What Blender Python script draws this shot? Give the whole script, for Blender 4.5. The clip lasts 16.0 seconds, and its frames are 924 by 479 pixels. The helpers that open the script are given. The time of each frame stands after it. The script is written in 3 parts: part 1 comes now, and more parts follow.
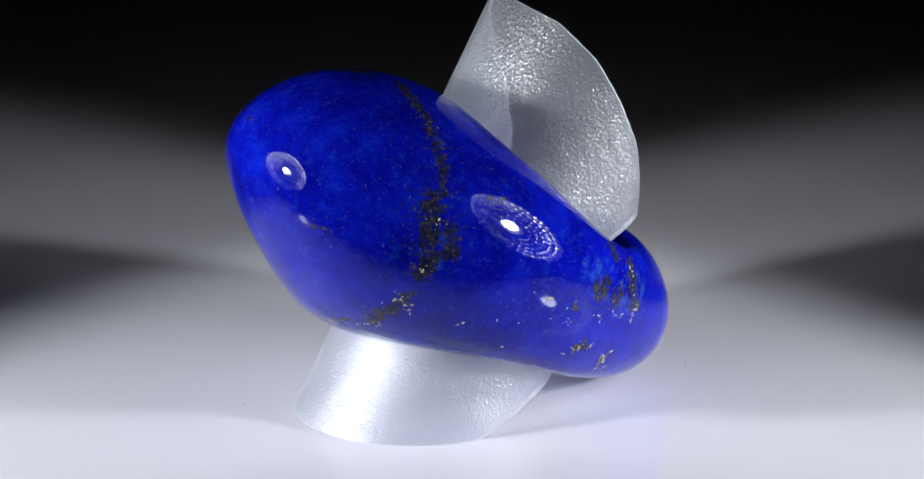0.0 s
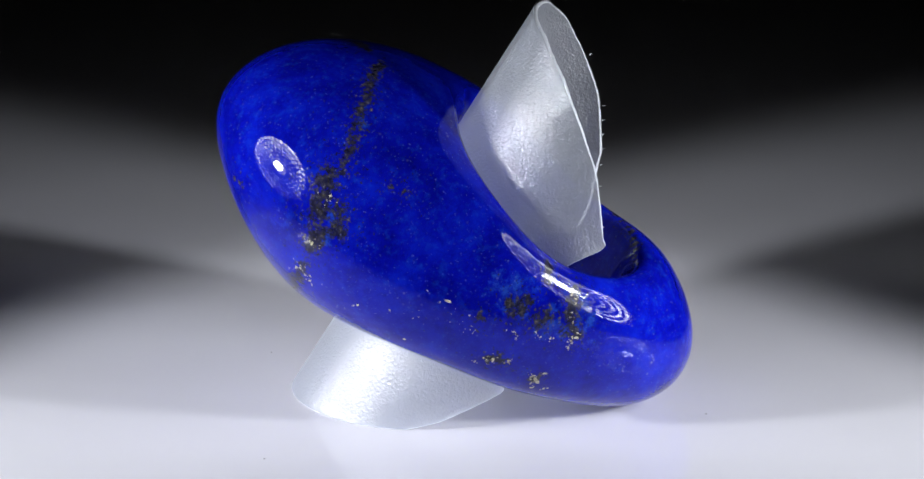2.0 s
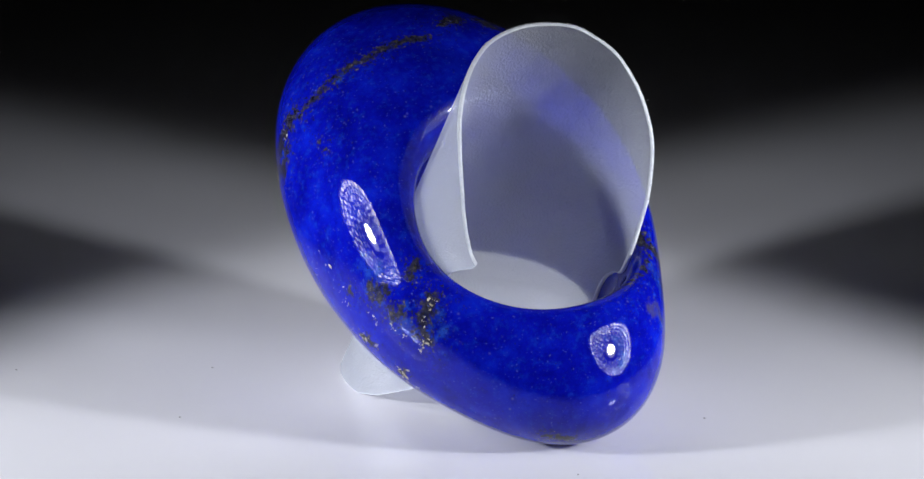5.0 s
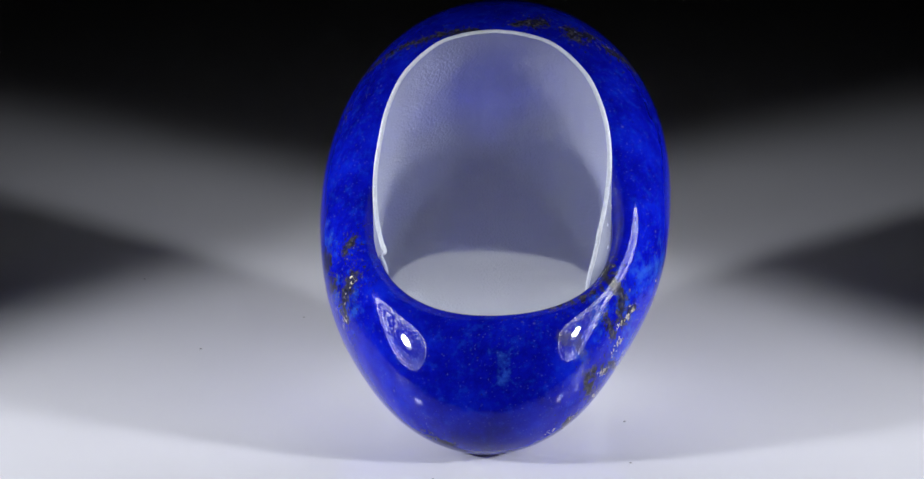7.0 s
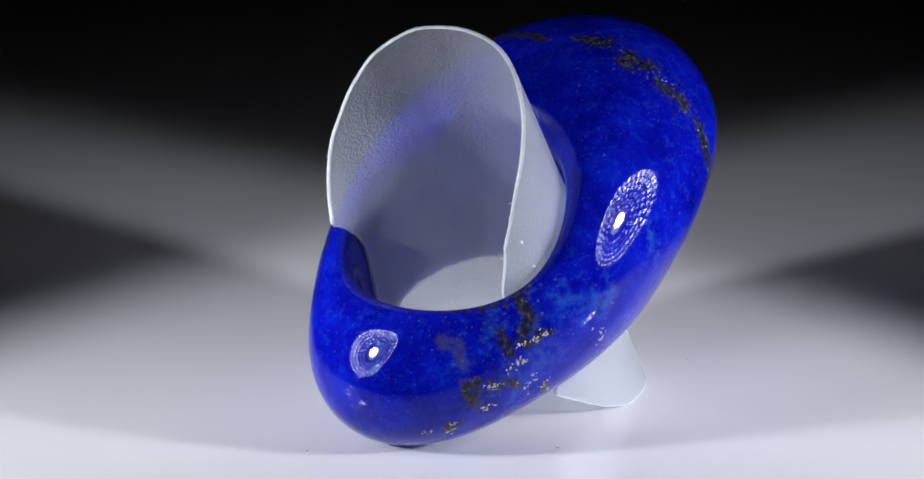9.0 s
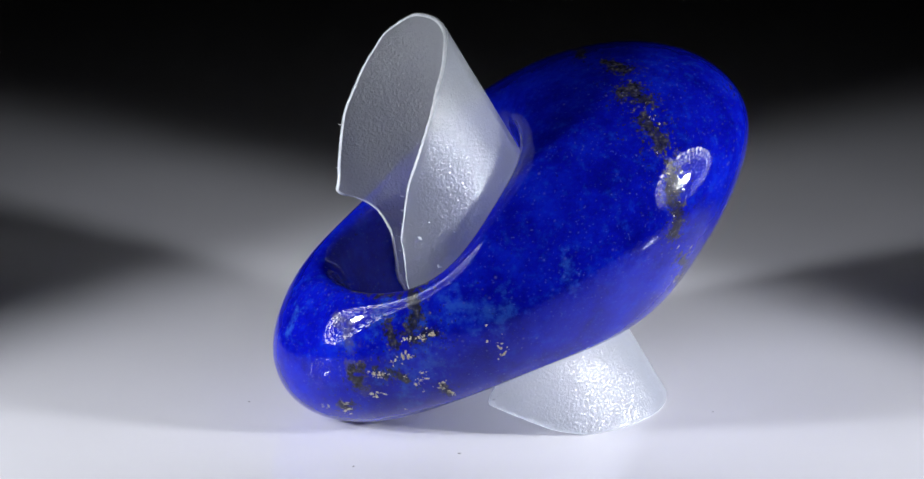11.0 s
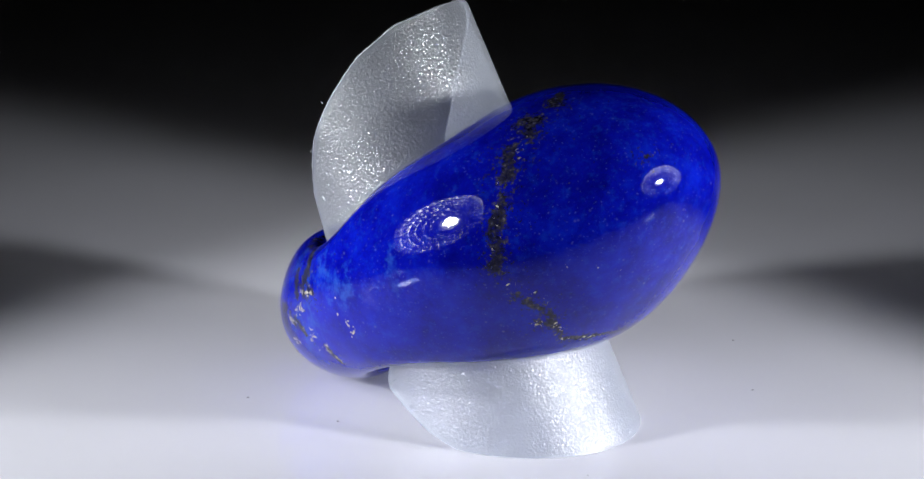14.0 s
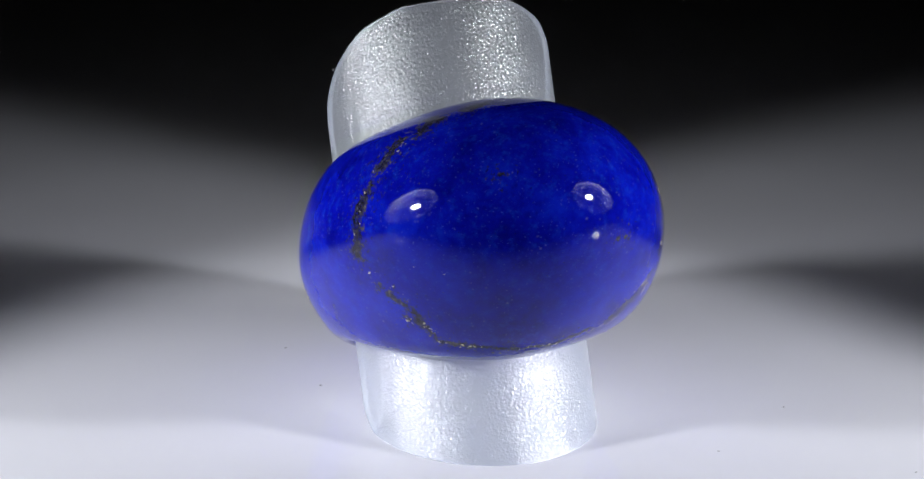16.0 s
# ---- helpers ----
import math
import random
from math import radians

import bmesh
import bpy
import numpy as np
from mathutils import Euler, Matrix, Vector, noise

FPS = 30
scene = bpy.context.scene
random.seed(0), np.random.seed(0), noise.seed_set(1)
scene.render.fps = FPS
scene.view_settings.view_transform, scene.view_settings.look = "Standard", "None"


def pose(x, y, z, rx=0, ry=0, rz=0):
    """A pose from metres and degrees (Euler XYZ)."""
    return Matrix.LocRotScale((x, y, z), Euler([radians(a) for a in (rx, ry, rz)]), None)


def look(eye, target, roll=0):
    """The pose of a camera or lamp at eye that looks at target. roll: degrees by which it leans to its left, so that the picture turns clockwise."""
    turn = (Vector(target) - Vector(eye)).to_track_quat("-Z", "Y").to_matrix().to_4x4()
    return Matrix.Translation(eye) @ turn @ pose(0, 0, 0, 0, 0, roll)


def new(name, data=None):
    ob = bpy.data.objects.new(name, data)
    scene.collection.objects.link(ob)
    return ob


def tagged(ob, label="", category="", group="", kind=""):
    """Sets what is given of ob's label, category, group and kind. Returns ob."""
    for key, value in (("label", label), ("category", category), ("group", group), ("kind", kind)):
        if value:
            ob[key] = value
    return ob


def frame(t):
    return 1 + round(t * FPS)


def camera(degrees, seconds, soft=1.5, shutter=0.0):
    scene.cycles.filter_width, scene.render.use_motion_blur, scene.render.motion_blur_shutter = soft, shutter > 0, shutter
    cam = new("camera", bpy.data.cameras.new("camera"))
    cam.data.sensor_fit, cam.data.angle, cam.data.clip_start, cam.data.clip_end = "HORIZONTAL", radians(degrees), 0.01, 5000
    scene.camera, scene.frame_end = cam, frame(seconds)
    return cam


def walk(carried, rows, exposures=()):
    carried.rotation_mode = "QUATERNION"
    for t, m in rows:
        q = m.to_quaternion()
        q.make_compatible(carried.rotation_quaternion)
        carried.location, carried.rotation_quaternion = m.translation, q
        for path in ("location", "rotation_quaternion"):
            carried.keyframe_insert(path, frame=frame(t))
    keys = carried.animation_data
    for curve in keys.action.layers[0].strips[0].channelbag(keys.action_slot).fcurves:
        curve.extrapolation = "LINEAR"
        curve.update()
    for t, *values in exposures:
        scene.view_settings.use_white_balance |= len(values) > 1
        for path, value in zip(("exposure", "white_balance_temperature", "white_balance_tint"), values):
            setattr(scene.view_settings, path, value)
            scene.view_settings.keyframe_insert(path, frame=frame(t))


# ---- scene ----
SPIN = 17.99  # degrees a second, clockwise from above
LIFT = 12.75  # mm from the turntable's top to the origin of the fitted body space

cam = camera(6.902, 16.0, soft=1.5)
EYE = Vector((0.0, -0.54659, 0.20269 + 0.001 * LIFT))
AIM = EYE + Vector((math.sin(radians(-0.1521)) * math.cos(radians(20.3467)),
                    math.cos(radians(-0.1521)) * math.cos(radians(20.3467)),
                    -math.sin(radians(20.3467))))
STAND = look(EYE, AIM, 0.8327)
walk(cam, [(0.0, STAND), (16.0, STAND)])

# ---- light ----
world = bpy.data.worlds.new("dark_studio")
scene.world = world
world.use_nodes = True
world.node_tree.nodes["Background"].inputs["Color"].default_value = (0.55, 0.5, 0.52, 1)
world.node_tree.nodes["Background"].inputs["Strength"].default_value = 0.0007
scene.view_settings.exposure = 0.0

LAMP_RIGHT = Vector((0.120, -0.0485, 0.0505))
LAMP_LEFT = Vector((-0.117, -0.055, 0.0515))
LAMP_AIM = Vector((0.0, 0.0025, 0.0015))
LAMP_WATT = 0.67
LAMP_CONE = 30.6


def spot(name, place, aim):
    data = bpy.data.lights.new(name, "SPOT")
    data.energy = LAMP_WATT
    data.color = (0.905, 0.94, 1.0)
    data.spot_size = radians(LAMP_CONE)
    data.spot_blend = 0.4
    data.shadow_soft_size = 0.007
    ob = new(name, data)
    ob.matrix_world = look(place, aim)
    return ob


spot("spot_light", LAMP_RIGHT, LAMP_AIM - Vector((0, 0.0015, 0)))
spot("spot_light", LAMP_LEFT, LAMP_AIM + Vector((0, 0.0005, 0)))


# ---- materials ----
def material(name):
    m = bpy.data.materials.new(name)
    m.use_nodes = True
    t = m.node_tree
    return m, t, t.nodes["Principled BSDF"]


def node(t, kind, **values):
    n = t.nodes.new(kind)
    for key, value in values.items():
        n.inputs[key].default_value = value
    return n


def noise_node(t, coord, scale, detail=4.0, rough=0.55):
    n = node(t, "ShaderNodeTexNoise", Scale=scale, Detail=detail, Roughness=rough)
    t.links.new(coord, n.inputs["Vector"])
    return n.outputs["Fac"]


def ramp(t, fac, stops):
    r = t.nodes.new("ShaderNodeValToRGB")
    e = r.color_ramp.elements
    while len(e) < len(stops):
        e.new(0.5)
    for k, (p, c) in zip(e, stops):
        k.position, k.color = p, (*c, 1) if len(c) == 3 else c
    t.links.new(fac, r.inputs["Fac"])
    return r.outputs["Color"]


def math_node(t, op, a, b=None, clamp=False):
    n = t.nodes.new("ShaderNodeMath")
    n.operation, n.use_clamp = op, clamp
    for i, v in enumerate((a, b)):
        if v is None:
            continue
        if isinstance(v, (int, float)):
            n.inputs[i].default_value = v
        else:
            t.links.new(v, n.inputs[i])
    return n.outputs[0]


def mix_color(t, fac, a, b):
    n = t.nodes.new("ShaderNodeMix")
    n.data_type = "RGBA"
    for key, v in (("Factor", fac), ("A", a), ("B", b)):
        sock = [s for s in n.inputs if s.name == key and s.type == ("VALUE" if key == "Factor" else "RGBA")][0]
        if isinstance(v, (int, float)):
            sock.default_value = v
        elif isinstance(v, tuple):
            sock.default_value = (*v, 1)
        else:
            t.links.new(v, sock)
    return [s for s in n.outputs if s.type == "RGBA"][0]


def bump(t, p, height, strength, distance):
    b = node(t, "ShaderNodeBump", Strength=strength, Distance=distance)
    t.links.new(height, b.inputs["Height"])
    t.links.new(b.outputs["Normal"], p.inputs["Normal"])
    return b


def object_coord(t):
    return t.nodes.new("ShaderNodeTexCoord").outputs["Object"]


def paint(name, color, roughness, metallic=0.0, grain=400.0, depth=0.08):
    m, t, p = material(name)
    co = object_coord(t)
    n = noise_node(t, co, grain)
    c = mix_color(t, n, tuple(v * (1 - depth) for v in color), tuple(min(1, v * (1 + depth)) for v in color))
    t.links.new(c, p.inputs["Base Color"])
    p.inputs["Roughness"].default_value = roughness
    p.inputs["Metallic"].default_value = metallic
    bump(t, p, n, 0.1, 0.0002)
    return m


def attribute(t, name):
    n = t.nodes.new("ShaderNodeAttribute")
    n.attribute_name = name
    return n.outputs["Fac"]


def patch(t, density, grain, gain, low, high):
    """A ragged mask: where the density with its grain passes from low to high."""
    lifted = math_node(t, "ADD", density, math_node(t, "MULTIPLY", math_node(t, "SUBTRACT", grain, 0.5), gain))
    gate = math_node(t, "MULTIPLY", lifted, math_node(t, "MULTIPLY", density, 8.0, True))
    r = t.nodes.new("ShaderNodeMapRange")
    r.interpolation_type = "SMOOTHSTEP"
    r.inputs["From Min"].default_value, r.inputs["From Max"].default_value = low, high
    t.links.new(gate, r.inputs["Value"])
    return r.outputs["Result"]


def lapis():
    m, t, p = material("lapis_lazuli")
    co = object_coord(t)
    cloud = noise_node(t, co, 230, 8, 0.68)
    mottle = noise_node(t, co, 1150, 8, 0.7)
    grain = noise_node(t, co, 2600, 5, 0.6)
    blotch = noise_node(t, co, 1250, 9, 0.74)
    blue = ramp(t, cloud, [(0.28, (0.001, 0.0016, 0.145)), (0.5, (0.0018, 0.0037, 0.285)), (0.72, (0.0028, 0.0125, 0.43))])
    light = ramp(t, mottle, [(0.52, (0, 0, 0)), (0.78, (1, 1, 1))])
    blue = mix_color(t, math_node(t, "MULTIPLY", light, 0.5), blue, (0.009, 0.05, 0.46))
    deep = ramp(t, mottle, [(0.25, (1, 1, 1)), (0.46, (0, 0, 0))])
    blue = mix_color(t, math_node(t, "MULTIPLY", deep, 0.55), blue, (0.001, 0.0012, 0.13))
    pale = patch(t, attribute(t, "pale"), mottle, 4.2, 0.35, 1.7)
    blue = mix_color(t, math_node(t, "MULTIPLY", pale, 0.42), blue, (0.028, 0.105, 0.38))
    brown = patch(t, attribute(t, "brown"), blotch, 3.2, 0.45, 1.2)
    blue = mix_color(t, math_node(t, "MULTIPLY", brown, 0.6), blue, (0.05, 0.045, 0.055))
    matrix = ramp(t, grain, [(0.35, (0.006, 0.006, 0.009)), (0.55, (0.022, 0.021, 0.018)), (0.66, (0.06, 0.055, 0.04)), (0.76, (0.22, 0.19, 0.12))])
    dark = patch(t, attribute(t, "vein"), blotch, 4.2, 0.5, 0.95)
    speck = patch(t, attribute(t, "vein"), grain, 4.2, 0.6, 0.95)
    dark = math_node(t, "MAXIMUM", math_node(t, "MULTIPLY", dark, 0.92), math_node(t, "MULTIPLY", speck, 0.85))
    color = mix_color(t, dark, blue, matrix)
    # stray dark and pale flecks all over the stone
    v = node(t, "ShaderNodeTexVoronoi", Scale=1050.0)
    t.links.new(co, v.inputs["Vector"])
    fleck = ramp(t, v.outputs["Distance"], [(0.03, (1, 1, 1)), (0.15, (0, 0, 0))])
    pick = noise_node(t, co, 330, 2, 0.5)
    few = ramp(t, pick, [(0.50, (0, 0, 0)), (0.63, (1, 1, 1))])
    color = mix_color(t, math_node(t, "MULTIPLY", math_node(t, "MULTIPLY", fleck, few), 0.5), color, (0.12, 0.13, 0.26))
    # dark crumbs strewn round the veins, and fine pale dust of calcite everywhere
    crumb = noise_node(t, co, 3600, 3, 0.6)
    near = math_node(t, "ADD", math_node(t, "MULTIPLY", attribute(t, "halo"), 0.13), crumb)
    strewn = ramp(t, near, [(0.70, (0, 0, 0)), (0.745, (1, 1, 1))])
    color = mix_color(t, math_node(t, "MULTIPLY", strewn, 0.85), color, matrix)
    calcite = noise_node(t, co, 5200, 2, 0.5)
    dust = ramp(t, calcite, [(0.66, (0, 0, 0)), (0.76, (1, 1, 1))])
    color = mix_color(t, math_node(t, "MULTIPLY", dust, 0.5), color, (0.10, 0.13, 0.38))
    t.links.new(color, p.inputs["Base Color"])
    rough = math_node(t, "ADD", math_node(t, "MULTIPLY", dark, 0.08), 0.04)
    t.links.new(rough, p.inputs["Roughness"])
    p.inputs["IOR"].default_value = 1.5
    p.inputs["Specular IOR Level"].default_value = 0.30
    bump(t, p, math_node(t, "MULTIPLY", dark, grain), 0.12, 0.00005)
    return m


def pyrite():
    m, t, p = material("pyrite")
    co = object_coord(t)
    n = noise_node(t, co, 6000, 3, 0.6)
    t.links.new(ramp(t, n, [(0.35, (0.16, 0.14, 0.09)), (0.5, (0.42, 0.38, 0.27)), (0.66, (0.85, 0.79, 0.63))]), p.inputs["Base Color"])
    p.inputs["Metallic"].default_value, p.inputs["Roughness"].default_value = 0.75, 0.45
    bump(t, p, n, 0.5, 0.00005)
    return m


def frosted_film(name, depth, haze_rough):
    m = bpy.data.materials.new(name)
    m.use_nodes = True
    t = m.node_tree
    t.nodes.remove(t.nodes["Principled BSDF"])
    out = t.nodes["Material Output"]
    co = object_coord(t)
    pebble = noise_node(t, co, 4600, 2, 0.5)
    fine = noise_node(t, co, 9500, 2, 0.5)
    swell = noise_node(t, co, 420, 2, 0.5)
    relief = math_node(t, "ADD", pebble, math_node(t, "MULTIPLY", fine, 0.35))
    relief = math_node(t, "ADD", relief, math_node(t, "MULTIPLY", swell, 1.2))
    b = node(t, "ShaderNodeBump", Strength=1.0, Distance=depth)
    t.links.new(relief, b.inputs["Height"])
    clear = node(t, "ShaderNodeBsdfTransparent", Color=(0.96, 0.975, 1.0, 1))
    haze = node(t, "ShaderNodeBsdfTranslucent", Color=(0.91, 0.94, 0.98, 1))
    dif = node(t, "ShaderNodeBsdfDiffuse", Color=(0.91, 0.94, 0.98, 1))
    gloss = node(t, "ShaderNodeBsdfGlossy", Color=(1, 1, 1, 1), Roughness=haze_rough)
    bent = node(t, "ShaderNodeBsdfRefraction", Color=(0.93, 0.95, 1.0, 1), Roughness=0.45, IOR=1.15)
    for s in (haze, dif, gloss, bent):
        t.links.new(b.outputs["Normal"], s.inputs["Normal"])

    def mixed(f, one, two):
        s = t.nodes.new("ShaderNodeMixShader")
        s.inputs["Fac"].default_value = f
        t.links.new(one, s.inputs[1])
        t.links.new(two, s.inputs[2])
        return s.outputs[0]
    body = mixed(0.45, haze.outputs[0], dif.outputs[0])
    see = mixed(0.15, clear.outputs[0], bent.outputs[0])
    body = mixed(0.195, see, body)
    body = mixed(0.11, body, gloss.outputs[0])
    t.links.new(body, out.inputs["Surface"])
    return m


def turntable_white():
    m, t, p = material("glossy_white_acrylic")
    co = object_coord(t)
    n = noise_node(t, co, 60, 5, 0.6)
    c = mix_color(t, n, (0.77, 0.76, 0.80), (0.82, 0.81, 0.85))
    t.links.new(c, p.inputs["Base Color"])
    p.inputs["Roughness"].default_value = 0.02
    p.inputs["IOR"].default_value = 1.48
    return m


def glow(name, color, strength):
    m, t, p = material(name)
    p.inputs["Base Color"].default_value = (0.8, 0.8, 0.8, 1)
    p.inputs["Emission Color"].default_value = (*color, 1)
    p.inputs["Emission Strength"].default_value = strength
    return m


def film_edge():
    m, t, p = material("cut_film_edge")
    co = object_coord(t)
    n = noise_node(t, co, 3000, 3, 0.6)
    t.links.new(ramp(t, n, [(0.3, (0.72, 0.76, 0.82)), (0.7, (0.88, 0.90, 0.93))]), p.inputs["Base Color"])
    p.inputs["Roughness"].default_value = 0.35
    p.inputs["Alpha"].default_value = 0.72
    bump(t, p, n, 0.5, 0.0001)
    return m


LAPIS = lapis()
PYRITE = pyrite()
EDGE = film_edge()
FLAW = paint("pale_calcite", (0.3, 0.34, 0.6), 0.3)
DUST = paint("grey_dust", (0.32, 0.31, 0.31), 0.9)
FILM = frosted_film("frosted_film", 0.0001, 0.16)
FILM_INSIDE = frosted_film("coarse_frosted_film", 0.0002, 0.32)
WHITE = turntable_white()
TABLE = paint("black_cloth", (0.012, 0.012, 0.014), 0.9)
LED = glow("led_chip", (0.95, 0.97, 1.0), 7.0)
# facets emit, at three strengths, the light they would mirror from the chip
FACET_DIM = glow("dim_glowing_facet", (0.93, 0.95, 1.0), 7.0)
FACET = glow("mid_glowing_facet", (0.93, 0.95, 1.0), 18.0)
FACET_RIM = glow("bright_glowing_facet", (0.93, 0.95, 1.0), 38.0)
STEEL = paint("brushed_steel", (0.45, 0.45, 0.46), 0.3, 1.0)
BLACK = paint("black_paint", (0.02, 0.02, 0.022), 0.45)


# ---- building helpers ----
def mesh_of(name, bm, mat, smooth=True):
    me = bpy.data.meshes.new(name)
    bm.to_mesh(me)
    bm.free()
    me.materials.append(mat)
    for f in me.polygons:
        f.use_smooth = smooth
    return me


def part(name, bm, mat, parent, label="", smooth=True):
    ob = new(name, mesh_of(name, bm, mat, smooth))
    ob.parent = parent
    return tagged(ob, label)


def lathe(bm, profile, steps=64, m=Matrix()):
    """Turns (radius, height) pairs round z; closed at the ends where the radius is 0."""
    rows = []
    for r, z in profile:
        if r <= 1e-9:
            rows.append([bm.verts.new(m @ Vector((0, 0, z)))])
        else:
            rows.append([bm.verts.new(m @ Vector((r * math.cos(2 * math.pi * i / steps), r * math.sin(2 * math.pi * i / steps), z)))
                         for i in range(steps)])
    for a, b in zip(rows, rows[1:]):
        for i in range(steps):
            j = (i + 1) % steps
            q = [a[i % len(a)], a[j % len(a)], b[j % len(b)], b[i % len(b)]]
            q = [v for k, v in enumerate(q) if v not in q[:k]]
            if len(q) > 2:
                bm.faces.new(q)
    return bm


# ---- setting ----
def table_cloth():
    bm = bmesh.new()
    bmesh.ops.create_grid(bm, x_segments=8, y_segments=8, size=0.8)
    ob = new("table", mesh_of("table", bm, TABLE))
    ob.location.z = -0.016
    return tagged(ob, "black cloth table top under the turntable", "table", kind="structure")


def backdrop():
    bm = bmesh.new()
    bmesh.ops.create_cube(bm, size=1.0, matrix=Matrix.Translation((0, 0.78, 0.334)) @ Matrix.Diagonal((1.6, 0.03, 0.70, 1)))
    return tagged(new("backdrop", mesh_of("backdrop", bm, TABLE, False)), "plain black studio backdrop behind the turntable", "backdrop", kind="structure")


def turntable():
    bm = bmesh.new()
    R, h = 0.112, 0.010
    prof = [(0, -h), (R - 0.001, -h), (R, -h + 0.001), (R, -0.0012), (R - 0.0003, -0.0004), (R - 0.0012, 0), (R * 0.5, 0), (0, 0)]
    lathe(bm, prof, 160)
    ob = new("turntable", mesh_of("turntable", bm, WHITE))
    return tagged(ob, "round glossy white turntable top with a few dust specks", "turntable")


table_cloth()
backdrop()
turn_disc = turntable()


# ---- the ring ----
RING_AZ, RING_TILT, RING_ROLL = 214.697, 30.598, -0.914
RING_CENTRE = Vector((0.727, 1.916, -1.662))
HOLE = 8.778
SWELL = (0.36, 60, 22)  # a low bulge on one shoulder: mm, and its middle and width in degrees round the hole
# cosine and sine terms round the hole, from the broad side
THICK, THICK_SIDE = (7.321, 3.769, 3.88, 0.513, 0.643), (0.198, -0.244)
BROAD, BROAD_SIDE = (6.843, 1.802, 0.882, -0.036, 0.053, 0.033, 0.045), (-0.103, -0.068, -0.044, 0.078)
SHIFT, SHIFT_SIDE = (-0.144, -0.121, 0.052, -0.116, -0.004, 0.058), (-0.022, -0.022, 0.046, 0.012)
OUT_POWER, IN_POWER = (2.013, 0.146), (3.513, 0.298)
UNDER_POWER, UNDER_SIDE = (1.971, -0.329), (0.371,)
SKEW, UNDER_SKEW, UNDER_SKEW_SIDE = (-0.527, 0.087, -0.056), (-0.599, 0.087, -0.056), (0.118,)

# veins: width in mm and a path of angles round the hole and round the section
DARK_VEINS = [
    (0.55, ((4, 71), (13, 64), (20, 58), (26, 48), (32, 35), (35, 21))),
    (1.3, ((34, 16), (36, 7), (37, 0))),
    (0.9, ((40, 7), (42, 357))),
    (1.0, ((39, 350), (38, 341))),
    (0.6, ((37, 325), (34, 313), (28, 297))),
    (0.7, ((95, 27), (95, 18))),
    (0.9, ((104, 22), (103, 16))),
    (0.6, ((97, 68), (99, 51))),
    (0.8, ((112, 53), (113, 39), (114, 24), (118, 17))),
    (0.6, ((96, 333), (100, 338))),
    (0.6, ((114, 333),)),
    (0.5, ((90, 19), (93, 12))),
    (0.9, ((352, 61), (350, 58))),
    (0.9, ((343, 53), (339, 47))),
    (0.8, ((334, 43), (332, 37), (330, 29))),
    (0.5, ((327, 20), (325, 12), (323, 6))),
    (0.6, ((356, 64), (350, 57))),
    (0.9, ((342, 57), (339, 46))),
    (0.8, ((332, 40), (332, 35), (329, 29))),
    (0.8, ((326, 16), (322, 7), (322, 352), (320, 345))),
    (0.5, ((323, 325), (330, 312), (332, 303))),
    (0.35, ((327, 308), (332, 303), (335, 292), (348, 286), (359, 282), (11, 282), (21, 292))),
    (0.3, ((16, 338),)),
    (0.8, ((248, 112), (242, 73), (241, 45), (236, 33))),
    (0.5, ((245, 22),)),
    (0.5, ((212, 4), (215, 17))),
    (0.4, ((158, 168), (236, 74))),
    (0.6, ((212, 15), (212, 4))),
    (0.45, ((163, 349), (170, 349))),
    (0.4, ((18, 339),)),
    (0.35, ((47, 36),)),
    (0.35, ((353, 10),)),
    (0.35, ((44, 34),)),
    (0.5, ((229, 46), (229, 27))),
    (0.5, ((235, 26), (244, 25))),
    (0.4, ((219, 11), (221, 4))),
    (0.45, ((203, 351), (204, 343))),
    (0.4, ((236, 333), (235, 320))),
    (0.4, ((224, 7), (227, 353))),
    (0.4, ((202, 346), (206, 348))),
    (0.5, ((85, 359),)),
    (0.35, ((330, 21),)),
]
BROWN_VEINS = [
    (1.0, ((208, 56), (213, 50), (213, 34))),
    (0.9, ((212, 20), (214, 11), (212, 357))),
]
PALE_CLOUDS = [
    (0.6, ((25, 51), (28, 48))),
    (0.5, ((39, 3), (40, 358), (41, 348))),
    (1.6, ((86, 27), (91, 25))),
    (1.2, ((107, 17), (112, 15))),
    (1.3, ((122, 33), (115, 43))),
    (0.8, ((230, 66),)),
    (1.6, ((242, 46), (238, 15), (238, 1))),
    (1.2, ((220, 8), (229, 10))),
    (1.2, ((233, 3), (221, 331))),
    (1.0, ((229, 65), (223, 42))),
    (1.0, ((212, 46), (212, 35))),
    (1.0, ((88, 33), (93, 19))),
    (0.8, ((185, 44), (184, 60))),
    (0.8, ((292, 356), (295, 16))),
    (2.0, ((268, 14), (256, 35))),
]
